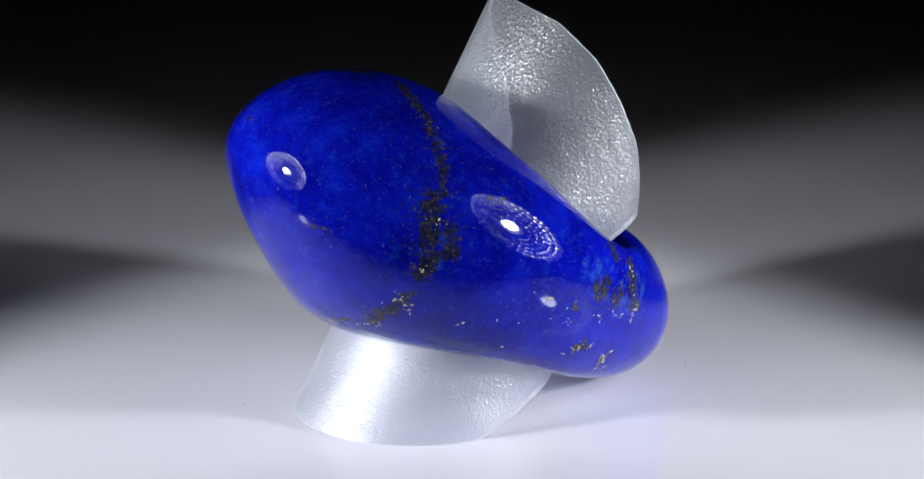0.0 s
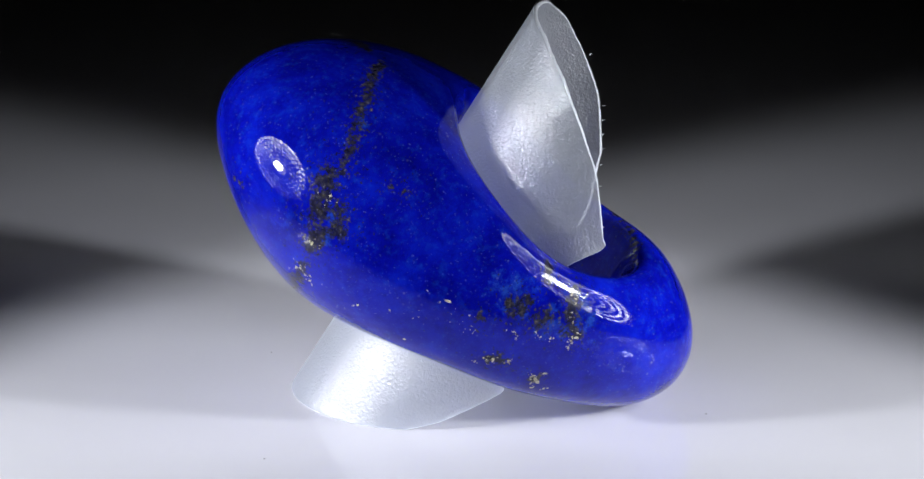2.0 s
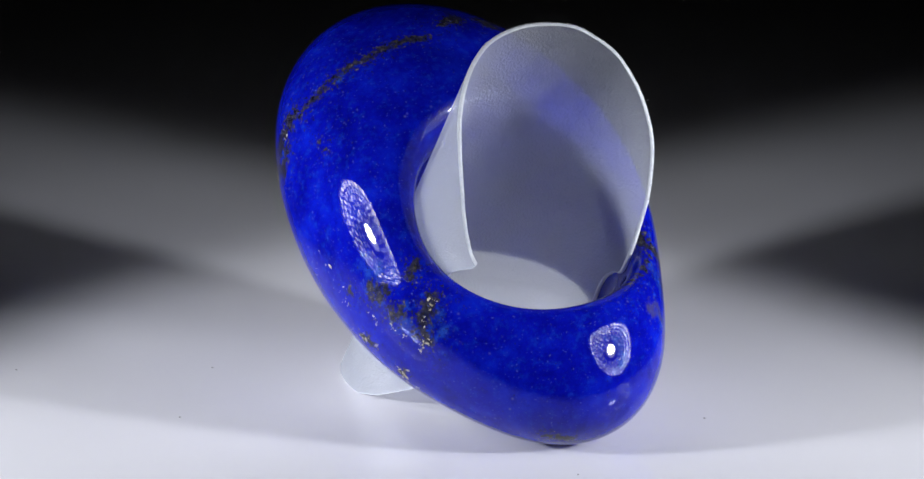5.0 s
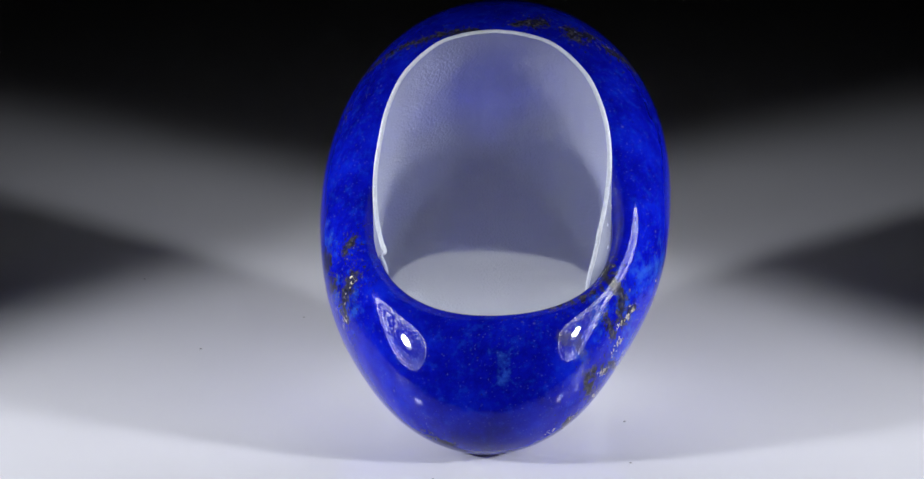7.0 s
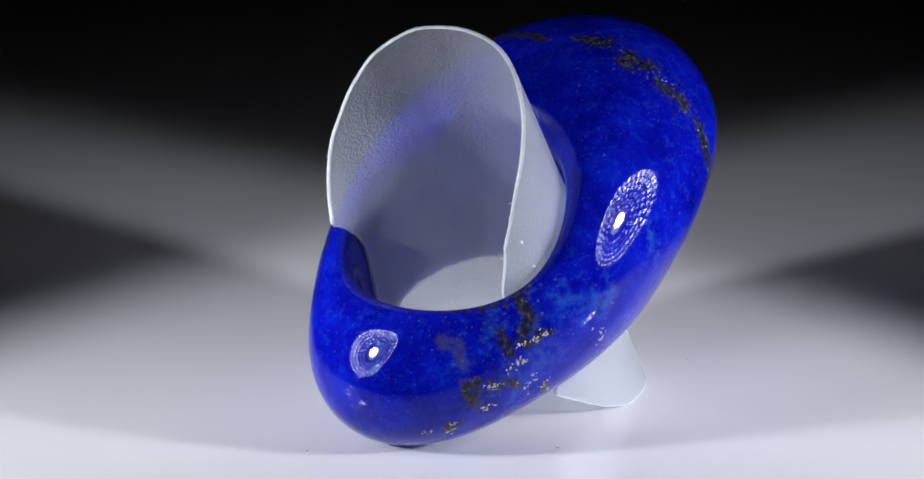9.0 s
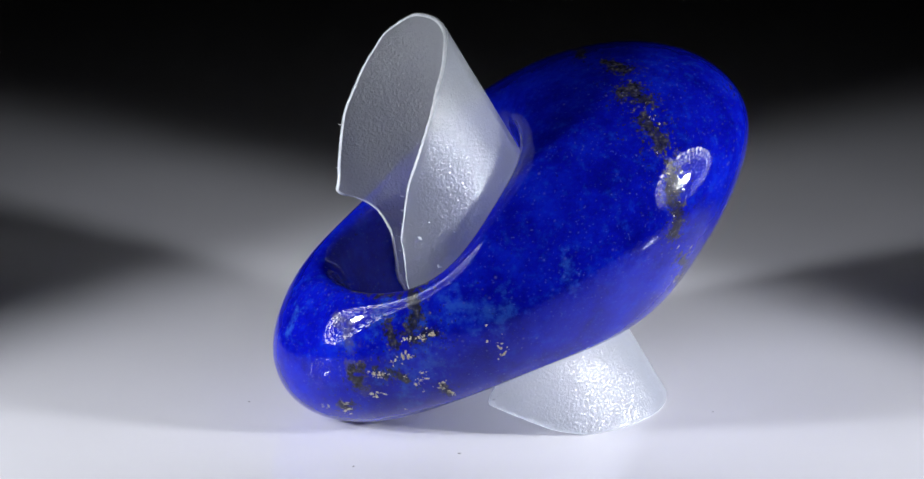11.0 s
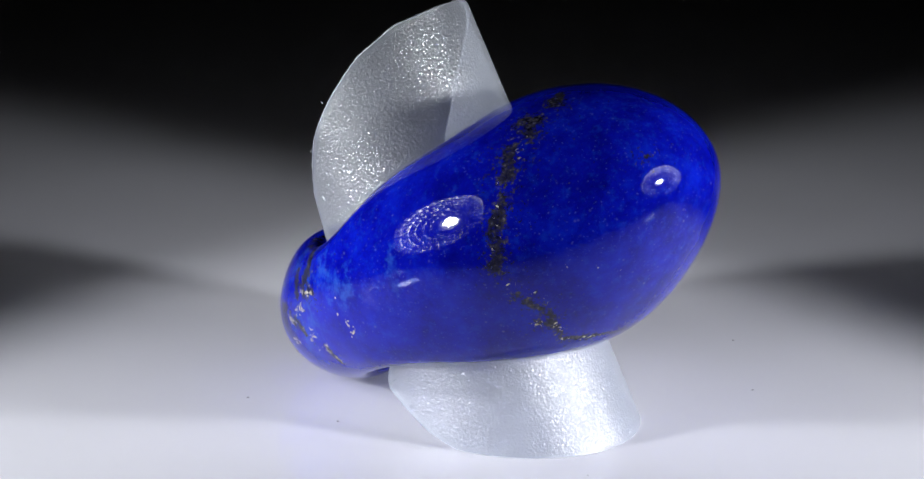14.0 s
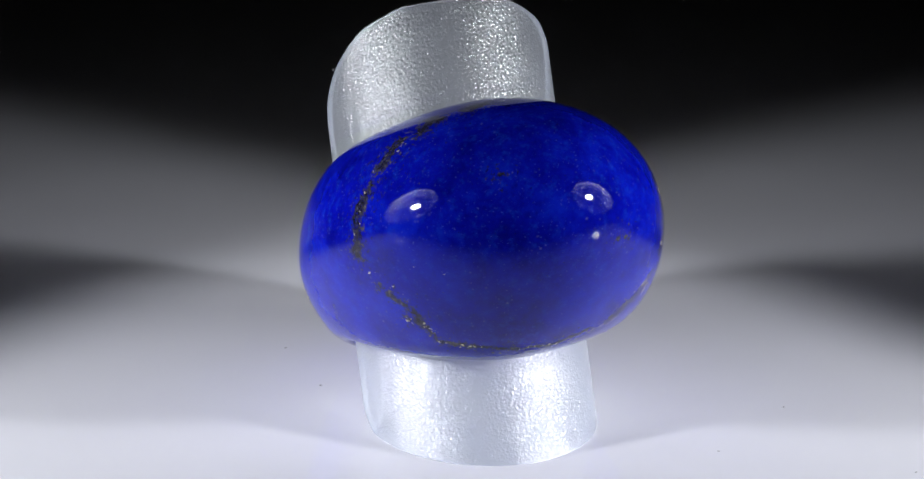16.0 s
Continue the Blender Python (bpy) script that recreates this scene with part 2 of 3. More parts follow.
GOLD_GRAINS = [
    (0.7, 26, ((32, 314), (35, 323), (38, 318), (37, 314))),
    (0.5, 14, ((22, 288), (30, 297))),
    (0.4, 10, ((37, 342), (40, 342))),
    (0.5, 6, ((37, 10), (37, 1))),
    (0.6, 14, ((94, 332), (98, 336))),
    (0.35, 6, ((102, 341),)),
    (0.5, 12, ((113, 336), (117, 331))),
    (0.3, 5, ((96, 360), (99, 359))),
    (0.4, 6, ((104, 6), (110, 6))),
    (0.5, 12, ((112, 53), (114, 35), (114, 24))),
    (0.5, 14, ((117, 17), (118, 6))),
    (0.5, 6, ((82, 358), (85, 346))),
    (0.35, 14, ((231, 14), (234, 12))),
    (0.5, 10, ((227, 15), (227, 9))),
    (0.5, 12, ((223, 3), (219, 10))),
    (0.4, 10, ((216, 350), (217, 350))),
    (0.5, 14, ((206, 345), (201, 342))),
    (0.4, 6, ((195, 349), (198, 350))),
    (0.5, 10, ((246, 21), (233, 29))),
    (0.5, 12, ((235, 352), (230, 345))),
    (0.5, 12, ((235, 333), (236, 324))),
    (0.4, 8, ((236, 318),)),
    (0.6, 8, ((229, 342), (230, 352))),
    (0.4, 10, ((332, 305), (334, 300))),
    (0.4, 6, ((322, 335), (330, 316))),
    (0.6, 8, ((338, 47), (332, 36))),
    (0.3, 12, ((326, 308), (328, 306))),
    (0.4, 12, ((334, 292), (348, 286))),
    (0.5, 8, ((359, 282), (16, 282))),
    (1.5, 8, ((51, 321), (70, 330), (64, 340))),
    (1.5, 12, ((262, 3), (266, 330))),
    (0.3, 3, ((333, 333), (351, 318))),
    (0.4, 12, ((233, 27), (243, 25))),
    (0.3, 9, ((217, 10), (221, 4))),
    (0.35, 9, ((204, 353), (203, 342))),
    (0.8, 8, ((68, 1), (83, 345))),
    (0.3, 6, ((328, 32), (320, 351))),
]
# larger nuggets of pyrite: the two angles and the size in mm
NUGGETS = [
    (230, 15, 0.73), (217, 12, 0.26), (220, 6, 0.41), (214, 352, 0.56), (227, 357, 0.26), (233, 354, 0.29), (231, 348, 0.26), (237, 336, 0.53),
    (236, 321, 0.38), (233, 28, 0.41), (244, 24, 0.35), (240, 22, 0.29), (204, 350, 0.41), (217, 322, 0.26), (119, 16, 0.61), (118, 6, 0.34),
    (110, 8, 0.41), (99, 358, 0.2), (104, 8, 0.24), (102, 339, 0.3), (95, 332, 0.24), (113, 334, 0.44), (116, 330, 0.27), (121, 324, 0.51),
    (92, 324, 0.34), (97, 333, 0.34), (115, 326, 0.37), (117, 320, 0.41), (51, 318, 0.3),
]
# a pale hairline flaw: the two angles along it
HAIRLINE = ((187, 90), (185, 80), (183, 70), (182, 63), (180, 56), (179, 48), (178, 40))
# where crumbs lie thicker: wide bands round the veins
HALO = [(2.6 * width + 0.6, path) for width, path in DARK_VEINS]


def ring_axes():
    az, ti, ro = radians(RING_AZ), radians(RING_TILT), radians(RING_ROLL)
    u = Vector((math.cos(az) * math.cos(ti), math.sin(az) * math.cos(ti), math.sin(ti)))
    v = Vector((-math.sin(az), math.cos(az), 0))
    n = u.cross(v)
    v = math.cos(ro) * v + math.sin(ro) * n
    return u, v, u.cross(v)


U, V, N = ring_axes()


def signed_power(a, e):
    return math.copysign(abs(a) ** e, a)


def series(cosines, f, sines=()):
    return sum(a * math.cos(i * f) for i, a in enumerate(cosines)) + sum(a * math.sin((i + 1) * f) for i, a in enumerate(sines))


def section(f, steps):
    """The ring's section at the angle f: (distance from the hole's axis, height along it), all round."""
    thick, broad, shift = series(THICK, f, THICK_SIDE), series(BROAD, f, BROAD_SIDE), series(SHIFT, f, SHIFT_SIDE)
    turn = (math.degrees(f) - SWELL[1] + 180) % 360 - 180
    thick += SWELL[0] * math.exp(-(turn / SWELL[2]) ** 2)
    out = []
    for j in range(steps):
        q = 2 * math.pi * j / steps
        c, s = math.cos(q), math.sin(q)
        power = series(IN_POWER, f) if c < 0 else series(UNDER_POWER, f, UNDER_SIDE) if s < 0 else series(OUT_POWER, f)
        x, y = signed_power(c, 2 / power), signed_power(s, 2 / power)
        x += (series(UNDER_SKEW, f, UNDER_SKEW_SIDE) if s < 0 else series(SKEW, f)) * (1 - x * x)
        out.append((HOLE + thick / 2 * (1 + x), shift + broad * y))
    return np.array(out)


def polished(line, reach=1.4):
    """The section with its corners rounded off, as polishing does: a mean along its length."""
    edge = np.linalg.norm(np.roll(line, -1, 0) - line, axis=1)
    along_it = np.concatenate([[0], np.cumsum(edge)[:-1]])
    total = edge.sum()
    gap = np.abs(along_it[:, None] - along_it[None])
    gap = np.minimum(gap, total - gap)
    weight = np.exp(-gap ** 2 / (2 * reach ** 2)) * (0.5 * (edge + np.roll(edge, 1)))[None]
    weight /= weight.sum(1)[:, None]
    soft = weight @ line
    return soft + weight @ (line - soft)


RING_F, RING_Q = 360, 240
SECTIONS = np.array([polished(section(2 * math.pi * i / RING_F, RING_Q)) for i in range(RING_F)])


def ring_point(f, q):
    """A place on the stone by the angles round the hole and round the section."""
    a, b = f / (2 * math.pi) * RING_F, q / (2 * math.pi) * RING_Q
    i, j = math.floor(a), math.floor(b)
    u, v = a - i, b - j
    rho, h = sum(SECTIONS[(i + m) % RING_F, (j + n) % RING_Q] * (u if m else 1 - u) * (v if n else 1 - v) for m in (0, 1) for n in (0, 1))
    p = RING_CENTRE + float(rho) * (math.cos(f) * U + math.sin(f) * V) + float(h) * N
    return Vector((p.x, p.y, p.z + LIFT)) * 0.001


def ring_normal(f, q):
    d = 0.02
    n = (ring_point(f + d, q) - ring_point(f - d, q)).cross(ring_point(f, q + d) - ring_point(f, q - d))
    return -n.normalized()


def along(path, steps=14):
    """Angles along a path of (round the hole, round the section) in degrees, by the shorter way."""
    if len(path) == 1:
        return [(radians(path[0][0]), radians(path[0][1]))]
    out = []
    for (a, b), (c, d) in zip(path, path[1:]):
        da, db = (c - a + 180) % 360 - 180, (d - b + 180) % 360 - 180
        out += [(radians(a + da * k / steps), radians(b + db * k / steps)) for k in range(steps + 1)]
    return out


def density(places, veins):
    total = np.zeros(len(places))
    for width, path in veins:
        spots = np.array([ring_point(*a) for a in along(path)])
        d = np.full(len(places), 1.0)
        for p in spots:
            d = np.minimum(d, ((places - p) ** 2).sum(1))
        total = np.maximum(total, np.exp(-d / (0.001 * width) ** 2))
    return total


def grain_mesh(seed):
    """A flat, ragged grain about a unit across, a little domed."""
    rnd = random.Random(seed)
    bm = bmesh.new()
    n = 9
    radii = [0.5 * rnd.uniform(0.45, 1.15) for _ in range(n)]
    rim = [bm.verts.new((radii[i] * math.cos(6.2832 * i / n), radii[i] * rnd.uniform(0.6, 1.0) * math.sin(6.2832 * i / n), -0.05)) for i in range(n)]
    top = [bm.verts.new((v.co.x * 0.7, v.co.y * 0.7, rnd.uniform(0.03, 0.09))) for v in rim]
    for i in range(n):
        j = (i + 1) % n
        bm.faces.new((rim[i], rim[j], top[j], top[i]))
    bm.faces.new(top)
    return mesh_of("pyrite_grain", bm, PYRITE, False)


def ring():
    nf, nq = RING_F, RING_Q
    verts = [ring_point(2 * math.pi * i / nf, 2 * math.pi * j / nq) for i in range(nf) for j in range(nq)]
    low = min(v.z for v in verts)
    faces = [(i * nq + j, ((i + 1) % nf) * nq + j, ((i + 1) % nf) * nq + (j + 1) % nq, i * nq + (j + 1) % nq)
             for i in range(nf) for j in range(nq)]
    me = bpy.data.meshes.new("ring")
    me.from_pydata(verts, [], faces)
    places = np.array(verts)
    for name, veins in (("vein", DARK_VEINS), ("brown", BROWN_VEINS), ("pale", PALE_CLOUDS), ("halo", HALO)):
        me.attributes.new(name, "FLOAT", "POINT").data.foreach_set("value", density(places, veins))
    me.transform(Matrix.Translation((0, 0, -low)))
    me.materials.append(LAPIS)
    for f in me.polygons:
        f.use_smooth = True
    ob = tagged(new("ring", me), "polished deep blue lapis lazuli ring with gold-flecked veins", "ring")
    shapes = [grain_mesh(k) for k in range(7)]
    rnd = random.Random(5)
    for width, count, path in GOLD_GRAINS:
        way = along(path)
        for _ in range(round(count * 1.25)):
            f, q = rnd.choice(way)
            p, n = ring_point(f, q), ring_normal(f, q)
            side = n.orthogonal().normalized()
            turn = rnd.uniform(0, 6.283)
            off = side * math.cos(turn) + n.cross(side) * math.sin(turn)
            reach = 0.001 * width * abs(rnd.gauss(0, 0.6))
            size = 0.001 * min(0.38, 0.045 + 0.085 * rnd.expovariate(1.0))
            # back onto the stone's surface along its normal
            hit = p + off * reach
            done, place, normal, _ = ob.closest_point_on_mesh(hit - Vector((0, 0, low)))
            if not done:
                continue
            g = new("pyrite_grain", rnd.choice(shapes))
            g.parent = ob
            tilt = (normal + 0.25 * Vector((rnd.uniform(-1, 1), rnd.uniform(-1, 1), rnd.uniform(-1, 1)))).normalized()
            g.matrix_local = Matrix.LocRotScale(place, tilt.to_track_quat("Z", "Y") @ Euler((0, 0, turn)).to_quaternion(),
                                                Vector((size * rnd.uniform(0.8, 1.9), size, size)))
    for a, b, width in NUGGETS:
        f, q = radians(a), radians(b)
        p, n = ring_point(f, q) - Vector((0, 0, low)), ring_normal(f, q)
        for k in range(3):
            # a nugget is a few ragged grains run together
            size = 0.001 * width * (0.9 if k == 0 else rnd.uniform(0.3, 0.55))
            side = n.orthogonal().normalized()
            turn = rnd.uniform(0, 6.283)
            off = (side * math.cos(turn) + n.cross(side) * math.sin(turn)) * (0 if k == 0 else 0.0006 * width)
            done, place, normal, _ = ob.closest_point_on_mesh(p + off)
            g = new("pyrite_grain", rnd.choice(shapes))
            g.parent = ob
            g.matrix_local = Matrix.LocRotScale(place, normal.to_track_quat("Z", "Y") @ Euler((0, 0, turn)).to_quaternion(),
                                                Vector((size * rnd.uniform(0.9, 1.3), size * rnd.uniform(0.6, 1.0), 0.3 * size)))
    bm = bmesh.new()
    rows = []
    for f, q in along(HAIRLINE, 4):
        p, n = ring_point(f, q) - Vector((0, 0, low)), ring_normal(f, q)
        side = n.cross(U).normalized().cross(n) * rnd.uniform(0.00002, 0.00004)
        p += n * 0.000006 + side * rnd.uniform(-1, 1)
        rows.append([bm.verts.new(p + v) for v in (-side, n * 0.000008, side)])
    for a, b in zip(rows, rows[1:]):
        for k in range(2):
            bm.faces.new((a[k], a[k + 1], b[k + 1], b[k]))
    part("hairline_flaw", bm, FLAW, ob, "pale hairline flaw in the stone")
    return ob


the_ring = ring()

# ---- the sleeve ----
TUBE_AXIS = Vector((0.41770, 0.28416, 0.86301))
TUBE_CENTRE = Vector((0.767, 1.921, -1.792))
TUBE_RADIUS = 8.4
E1 = Vector((-0.668, -0.469, 0.578))
E1 = (E1 - TUBE_AXIS * E1.dot(TUBE_AXIS)).normalized()
E2 = TUBE_AXIS.cross(E1)


def table_value(rows, x):
    for (a, p), (b, q) in zip(rows, rows[1:]):
        if x <= b:
            k = max(0.0, (x - a) / (b - a))
            return p + (q - p) * k
    return rows[-1][1]


def smooth_value(rows, x, reach):
    return sum(table_value(rows, x + reach * k / 3) for k in range(-3, 4)) / 7


# how high the rolled sheet stands along the tube, by the angle from its tall side, and how far round it reaches at each height
SHEET_TOP = [(0, 18.2), (30, 18.1), (55, 16.9), (75, 14.9), (95, 12.4), (110, 9.2), (118, 7.4)]
SHEET_REACH = {1: [(-9, 119), (-1, 119), (0, 114), (2, 108), (4, 107), (5, 108.5), (6.4, 114), (7.1, 119), (8, 119)],
               -1: [(-9, 119), (-6.6, 119), (-5.4, 107), (-2, 105), (-0.7, 107), (0.8, 113), (2.2, 123), (3.2, 124.5), (5, 122.5), (6.3, 118.5), (7.5, 115), (8.6, 112.5)]}


def ease(x):
    x = min(1.0, max(0.0, x))
    return x * x * (3 - 2 * x)


def sheet_floor(f):
    """The height along the tube at which the wall at the angle f meets the turntable, or its raised hem."""
    d = math.cos(f) * E1 + math.sin(f) * E2
    base = table_value([(0, 0.0), (85, 0.0), (98, 0.7), (107, 1.6), (119, 2.8)], abs(math.degrees(f)))
    return (base + 0.03 - LIFT - TUBE_CENTRE.z - TUBE_RADIUS * d.z) / TUBE_AXIS.z


def sheet_place(f, h, inward=0.0):
    """A place on the rolled sheet at the angle f in degrees and the height h along it, in metres."""
    # one edge of the sheet flares outwards above the ring
    flare = 0.75 * ease((f - 78) / 38) * ease((h - 2.5) / 4)
    r = TUBE_RADIUS + 0.36 * math.sin(radians(f)) ** 2 + flare - inward
    p = TUBE_CENTRE + r * (math.cos(radians(f)) * E1 + math.sin(radians(f)) * E2) + h * TUBE_AXIS
    return Vector((p.x, p.y, max(0.02, p.z + LIFT))) * 0.001


def sleeve():
    nf, nh, thick = 120, 90, 0.34
    spans = []
    for j in range(nh + 1):
        for i in range(nf + 1):
            s = 2 * i / nf - 1
            f = s * 119
            for _ in range(8):
                top = smooth_value(SHEET_TOP, abs(f), 4)
                low = sheet_floor(radians(f))
                h = low + (top - low) * j / nh
                f = s * smooth_value(SHEET_REACH[1 if s > 0 else -1], h, 0.5)
            spans.append((f, h))
    w, size = nf + 1, (nf + 1) * (nh + 1)
    verts = [sheet_place(f, h) for f, h in spans] + [sheet_place(f, h, thick) for f, h in spans]
    faces = []
    for j in range(nh):
        for i in range(nf):
            a = j * w + i
            faces.append((a, a + 1, a + w + 1, a + w))
            faces.append((size + a, size + a + w, size + a + w + 1, size + a + 1))
    me = bpy.data.meshes.new("plastic_sleeve")
    me.from_pydata(verts, [], faces)
    me.materials.append(FILM)
    me.materials.append(FILM_INSIDE)
    for f in me.polygons:
        f.use_smooth = True
        f.material_index = f.index % 2
    ob = tagged(new("plastic_sleeve", me), "rolled frosted translucent plastic sheet propping the ring", "ring stand")
    # the cut rim, a bead as thick as the sheet
    rim = [i for i in range(w)] + [j * w + nf for j in range(1, nh + 1)] + [nh * w + i for i in range(nf - 1, -1, -1)] + [j * w for j in range(nh - 1, 0, -1)]
    bm = bmesh.new()
    rnd = random.Random(3)
    rows = []
    for k, a in enumerate(rim):
        out, inn = verts[a], verts[a + size]
        mid = (out + inn) / 2
        way = (verts[rim[(k + 1) % len(rim)]] - verts[rim[k - 1]]).normalized()
        across = (out - inn) / 2
        outward = across.cross(way).normalized() * across.length * rnd.uniform(0.35, 0.6)
        rows.append([bm.verts.new(p) for p in (out, mid + across * 0.6 - outward, mid - across * 0.6 - outward, inn)])
    for a, b in zip(rows, rows[1:] + rows[:1]):
        for i in range(3):
            bm.faces.new((a[i], a[i + 1], b[i + 1], b[i]))
    part("cut_edge", bm, EDGE, ob, "whitish cut edge of the plastic sheet")
    # burrs and scuffs left by the scissors
    for f, h, size in ((-112, 8.6, 0.5), (-108, 9.6, 0.35), (-100, 11.6, 0.3), (-104, 10.6, 0.25), (100, 11.4, 0.25), (-116, 7.6, 0.3), (112, 8.6, 0.3), (-80, 14.6, 0.25)):
        bm = bmesh.new()
        p = sheet_place(f, h + 0.2, 0.15)
        way = (sheet_place(f * 1.03, h + 1.0) - p).normalized()
        side = way.orthogonal().normalized()
        tip = bm.verts.new(p + way * 0.001 * size + side * 0.0002 * rnd.uniform(-1, 1))
        foot = [bm.verts.new(p + (side * math.cos(2.094 * k) + way.cross(side) * math.sin(2.094 * k)) * 0.00006) for k in range(3)]
        for k in range(3):
            bm.faces.new((foot[k], foot[(k + 1) % 3], tip))
        bm.faces.new(foot)
        part("burr", bm, EDGE, ob, "", False)
    for f, h, size in ((-104, 8.2, 0.5), (-103, 5.4, 0.55), (-96, 9.0, 0.25), (-88, 7.2, 0.2)):
        bm = bmesh.new()
        p, n = sheet_place(f, h), (sheet_place(f, h) - sheet_place(f, h, 1.0)).normalized()
        side = n.orthogonal().normalized()
        ring_of = [bm.verts.new(p + n * 0.00003 + (side * math.cos(0.785 * k) * rnd.uniform(0.3, 1) + n.cross(side) * math.sin(0.785 * k) * rnd.uniform(0.2, 0.7)) * 0.0005 * size) for k in range(8)]
        peak = bm.verts.new(p + n * 0.0001)
        for k in range(8):
            bm.faces.new((ring_of[k], ring_of[(k + 1) % 8], peak))
        part("scuff", bm, EDGE, ob, "small white scuff on the plastic", False)
    return ob


the_sleeve = sleeve()


# ---- dust on the turntable ----
for x, y, size in ((5.6, -22.7, 0.22), (4.2, 17.2, 0.26), (-2.4, 12.0, 0.26), (0.7, -0.7, 0.26), (-3.7, -35.7, 0.2), (16.0, 7.5, 0.2), (-4.8, -20.6, 0.2), (-17.9, -2.8, 0.16)):
    grit = bmesh.new()
    rnd = random.Random(int(x * 10))
    bmesh.ops.create_icosphere(grit, subdivisions=1, radius=0.0005 * size)
    for v in grit.verts:
        v.co *= rnd.uniform(0.6, 1.3)
        v.co.z *= 0.35
    part("dust_speck", grit, DUST, turn_disc, "tiny grey speck of dust", False).location = (0.001 * x, 0.001 * y, 0.0001)


# ---- lamps ----
BOWL = 0.040  # radius of the reflector's rim


def bowl_height(r):
    """The faceted reflector's depth along the head's axis, which points away from the ring."""
    return 0.008 - 0.030 * (r / BOWL) ** 2


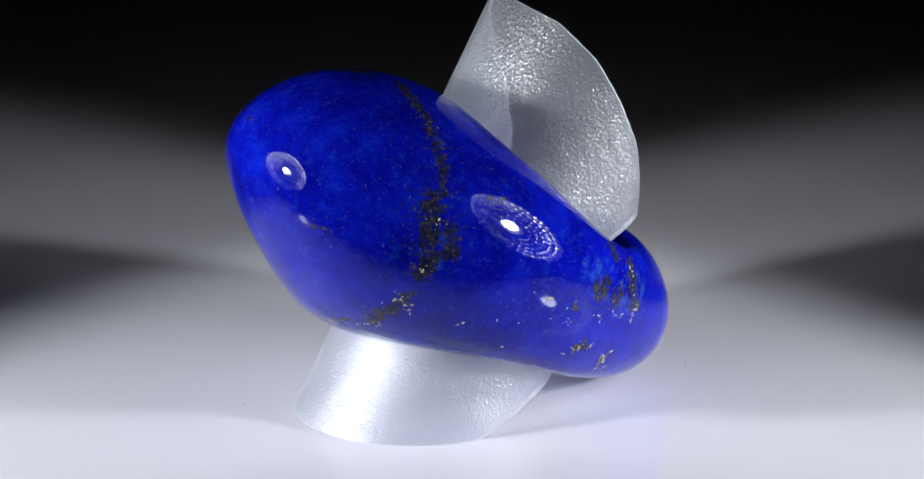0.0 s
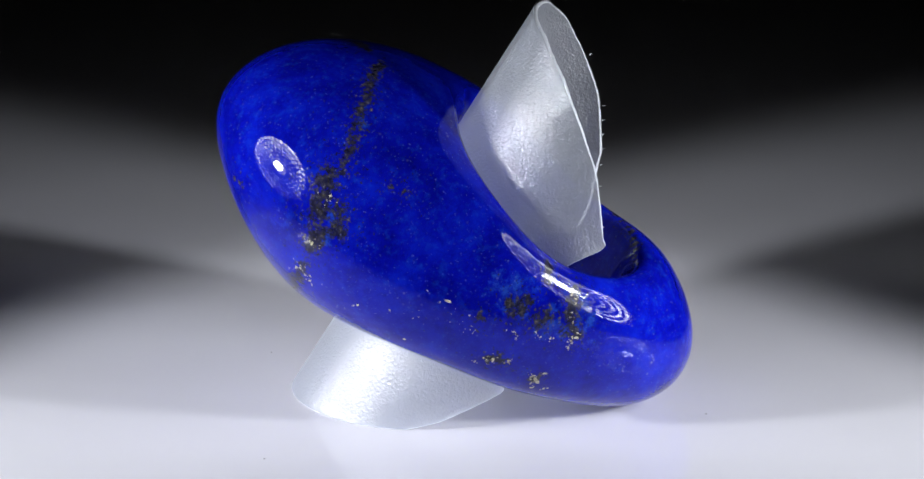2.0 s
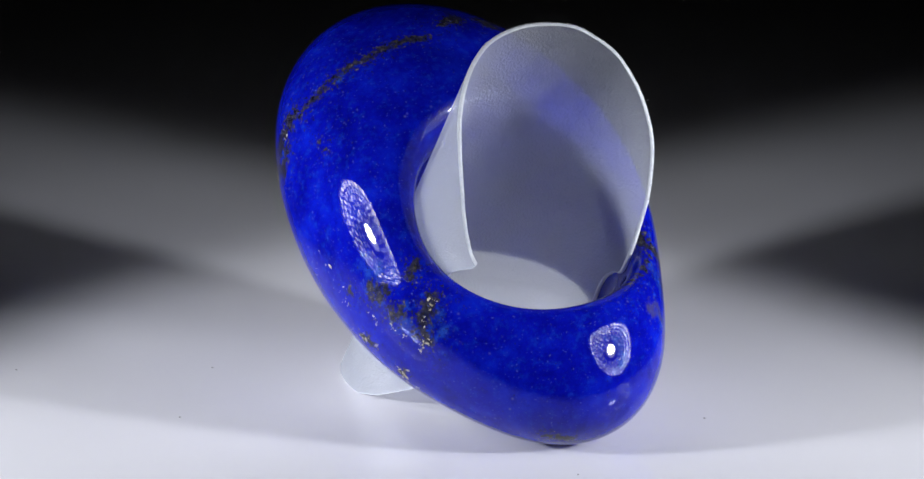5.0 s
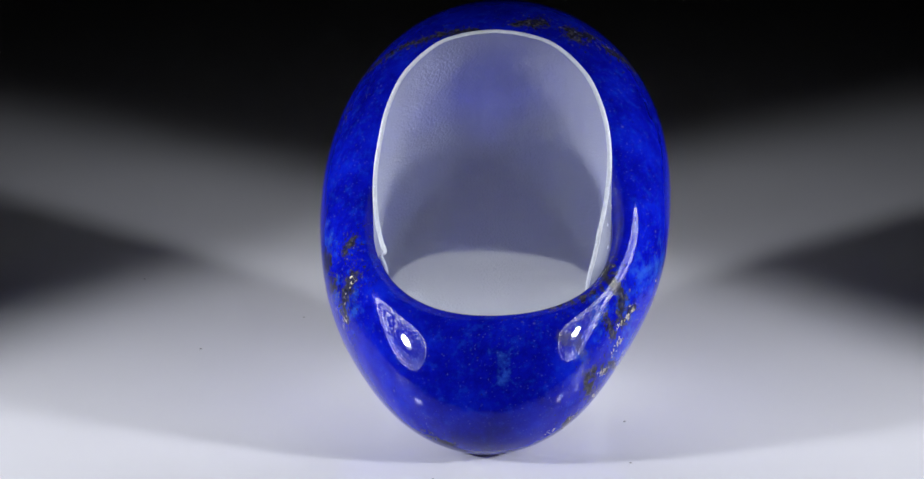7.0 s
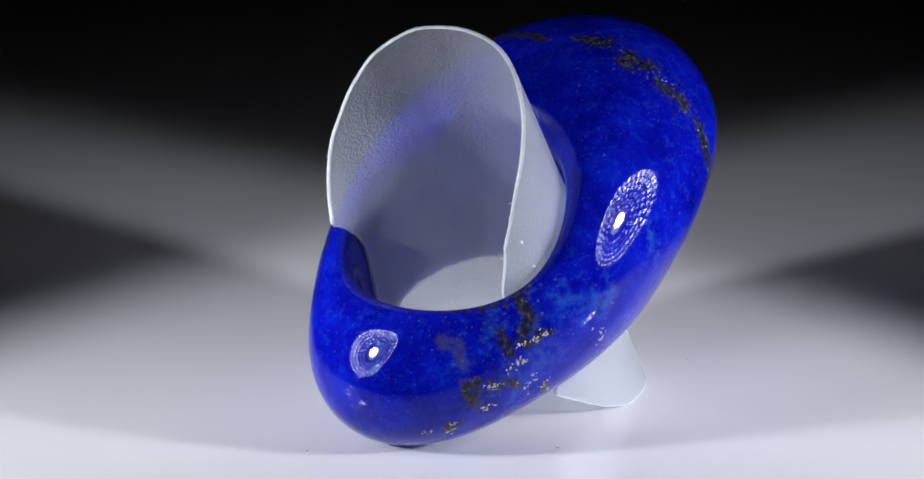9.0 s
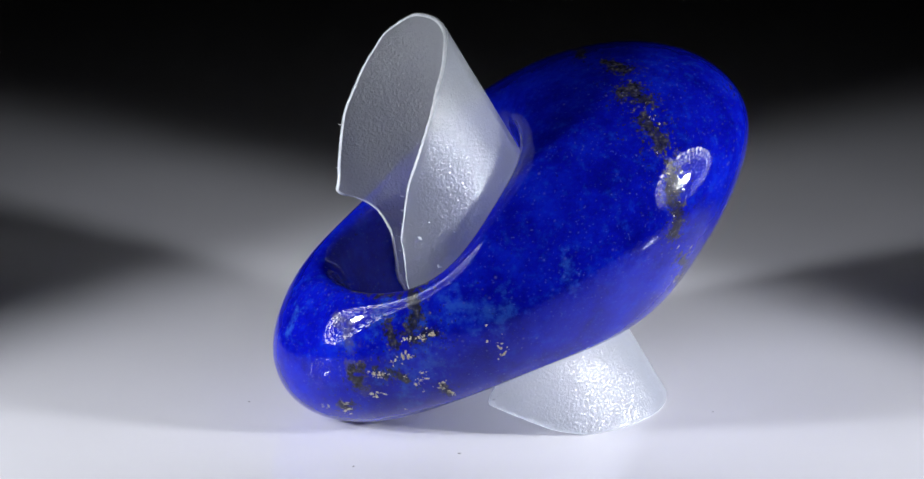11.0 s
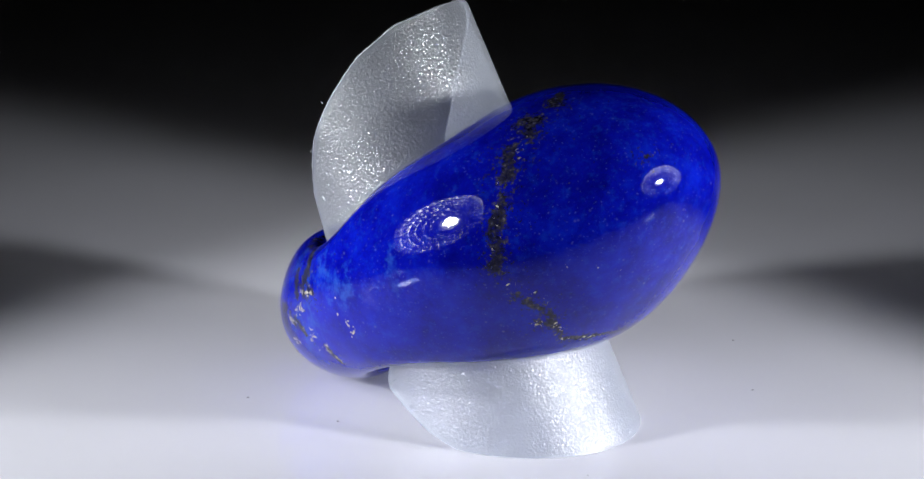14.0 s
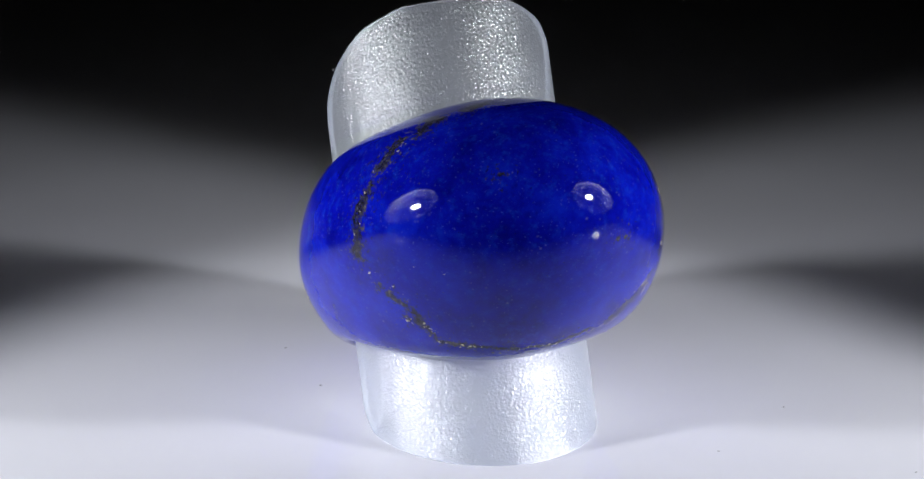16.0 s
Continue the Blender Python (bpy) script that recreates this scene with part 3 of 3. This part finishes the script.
def lamp(place):
    base = new("spot_lamp")
    # the head points a little behind the ring, so that the bowl is seen askew from it
    back = (place - LAMP_AIM - Vector((0, 0.062, 0.022))).normalized()
    base.location = (place.x + 0.026 * back.x, place.y + 0.026 * back.y, -0.016)
    tagged(base, "small black spot lamp with glowing facets in its reflector", "lamp", group="lamps beside the turntable")
    head = Matrix.Translation(place - base.location) @ back.to_track_quat("Z", "Y").to_matrix().to_4x4()
    aim = head.inverted() @ (LAMP_AIM - base.location)
    bm = bmesh.new()
    # housing: open towards the ring, which lies on the head's -z side
    lathe(bm, [(BOWL + 0.0004, -0.024), (BOWL + 0.0016, -0.024), (BOWL + 0.002, 0.006), (BOWL - 0.006, 0.016), (0.020, 0.026), (0, 0.028)], 48, head)
    part("housing", bm, BLACK, base)
    bm = bmesh.new()
    lathe(bm, [(BOWL * k / 8, bowl_height(BOWL * k / 8) + 0.002) for k in range(8, -1, -1)], 48, head)
    part("reflector", bm, BLACK, base, "dark reflector bowl")
    # self-glowing facets in rings, each at the bottom of a cell of a black grid whose cells point at the ring
    rnd = random.Random(9)
    cells = {mat: bmesh.new() for mat in (LED, FACET_DIM, FACET, FACET_RIM)}
    # unseen grid walls, added to hold the facets' glow within the beam
    walls = bmesh.new()
    deep = 0.022
    rows = ((0.0, 0.16, 6), (0.16, 0.31, 12), (0.31, 0.43, 14), (0.43, 0.56, 18), (0.56, 0.69, 22), (0.69, 0.80, 28), (0.80, 0.90, 34), (0.90, 1.0, 34))
    for row, (inner, outer, count) in enumerate(rows):
        for k in range(count):
            a, b = (6.2832 * (k + e + 0.5 * (row % 2)) / count for e in (0, 1))
            corners = []
            for r, turn in ((inner, a), (outer, a), (outer, b), (inner, b)):
                r *= BOWL
                corners.append(Vector((r * math.cos(turn), r * math.sin(turn), bowl_height(r))))
            mid = sum(corners, Vector()) / 4
            reach = (aim - mid).normalized() * deep
            if row > 1:
                low = [walls.verts.new(head @ c) for c in corners]
                high = [walls.verts.new(head @ (c + reach)) for c in corners]
                for i in range(4):
                    walls.faces.new((low[i], low[(i + 1) % 4], high[(i + 1) % 4], high[i]))
            chance = rnd.random()
            if row < 2:
                mat, size = LED, 0.98
            elif row >= 6:
                mat, size = (FACET_RIM if chance < 0.55 else FACET), rnd.uniform(0.75, 0.97)
            elif row == 5:
                mat, size = (FACET_RIM if chance < 0.25 else FACET if chance < 0.7 else FACET_DIM), rnd.uniform(0.55, 0.9)
            else:
                mat, size = (FACET if chance < 0.3 else FACET_DIM), rnd.uniform(0.5, 0.85)
            bm = cells[mat]
            bm.faces.new([bm.verts.new(head @ (mid + (c - mid) * size * rnd.uniform(0.85, 1.0) + reach * 0.04)) for c in corners])
    part("spill_grid", walls, BLACK, base, "black grid added before the reflector against spill", False)
    for mat, bm in cells.items():
        if mat is LED:
            part("led", bm, mat, base, "glowing white chip", False)
        else:
            part("facets", bm, mat, base, "self-glowing facets standing for light mirrored by the reflector", False)
    # a short black tube, unseen and added to keep the chip's own light off the table
    bm = bmesh.new()
    tube = [Vector((0.31 * BOWL * math.cos(0.2618 * k), 0.31 * BOWL * math.sin(0.2618 * k), bowl_height(0.31 * BOWL))) for k in range(24)]
    reach = aim.normalized() * 0.030
    low, high = [bm.verts.new(head @ c) for c in tube], [bm.verts.new(head @ (c + reach)) for c in tube]
    for k in range(24):
        bm.faces.new((low[k], low[(k + 1) % 24], high[(k + 1) % 24], high[k]))
    part("spill_tube", bm, BLACK, base, "short black tube added round the chip against spill")
    bm = bmesh.new()
    lathe(bm, [(0, 0), (0.016, 0), (0.016, 0.0015), (0.014, 0.003), (0.003, 0.004), (0.003, 0.008)], 32)
    part("foot", bm, BLACK, base)
    bm = bmesh.new()
    lathe(bm, [(0.0025, 0.006), (0.0025, place.z + 0.016 - 0.006), (0, place.z + 0.016 - 0.006)], 20, Matrix())
    part("pole", bm, STEEL, base, "thin steel pole")
    return base


lamp(LAMP_RIGHT)
lamp(LAMP_LEFT)


def motions():
    spin = [(0.5 * k, pose(0, 0, 0, 0, 0, -SPIN * 0.5 * k)) for k in range(33)]
    for thing in (turn_disc, the_ring, the_sleeve):
        walk(thing, spin)


motions()
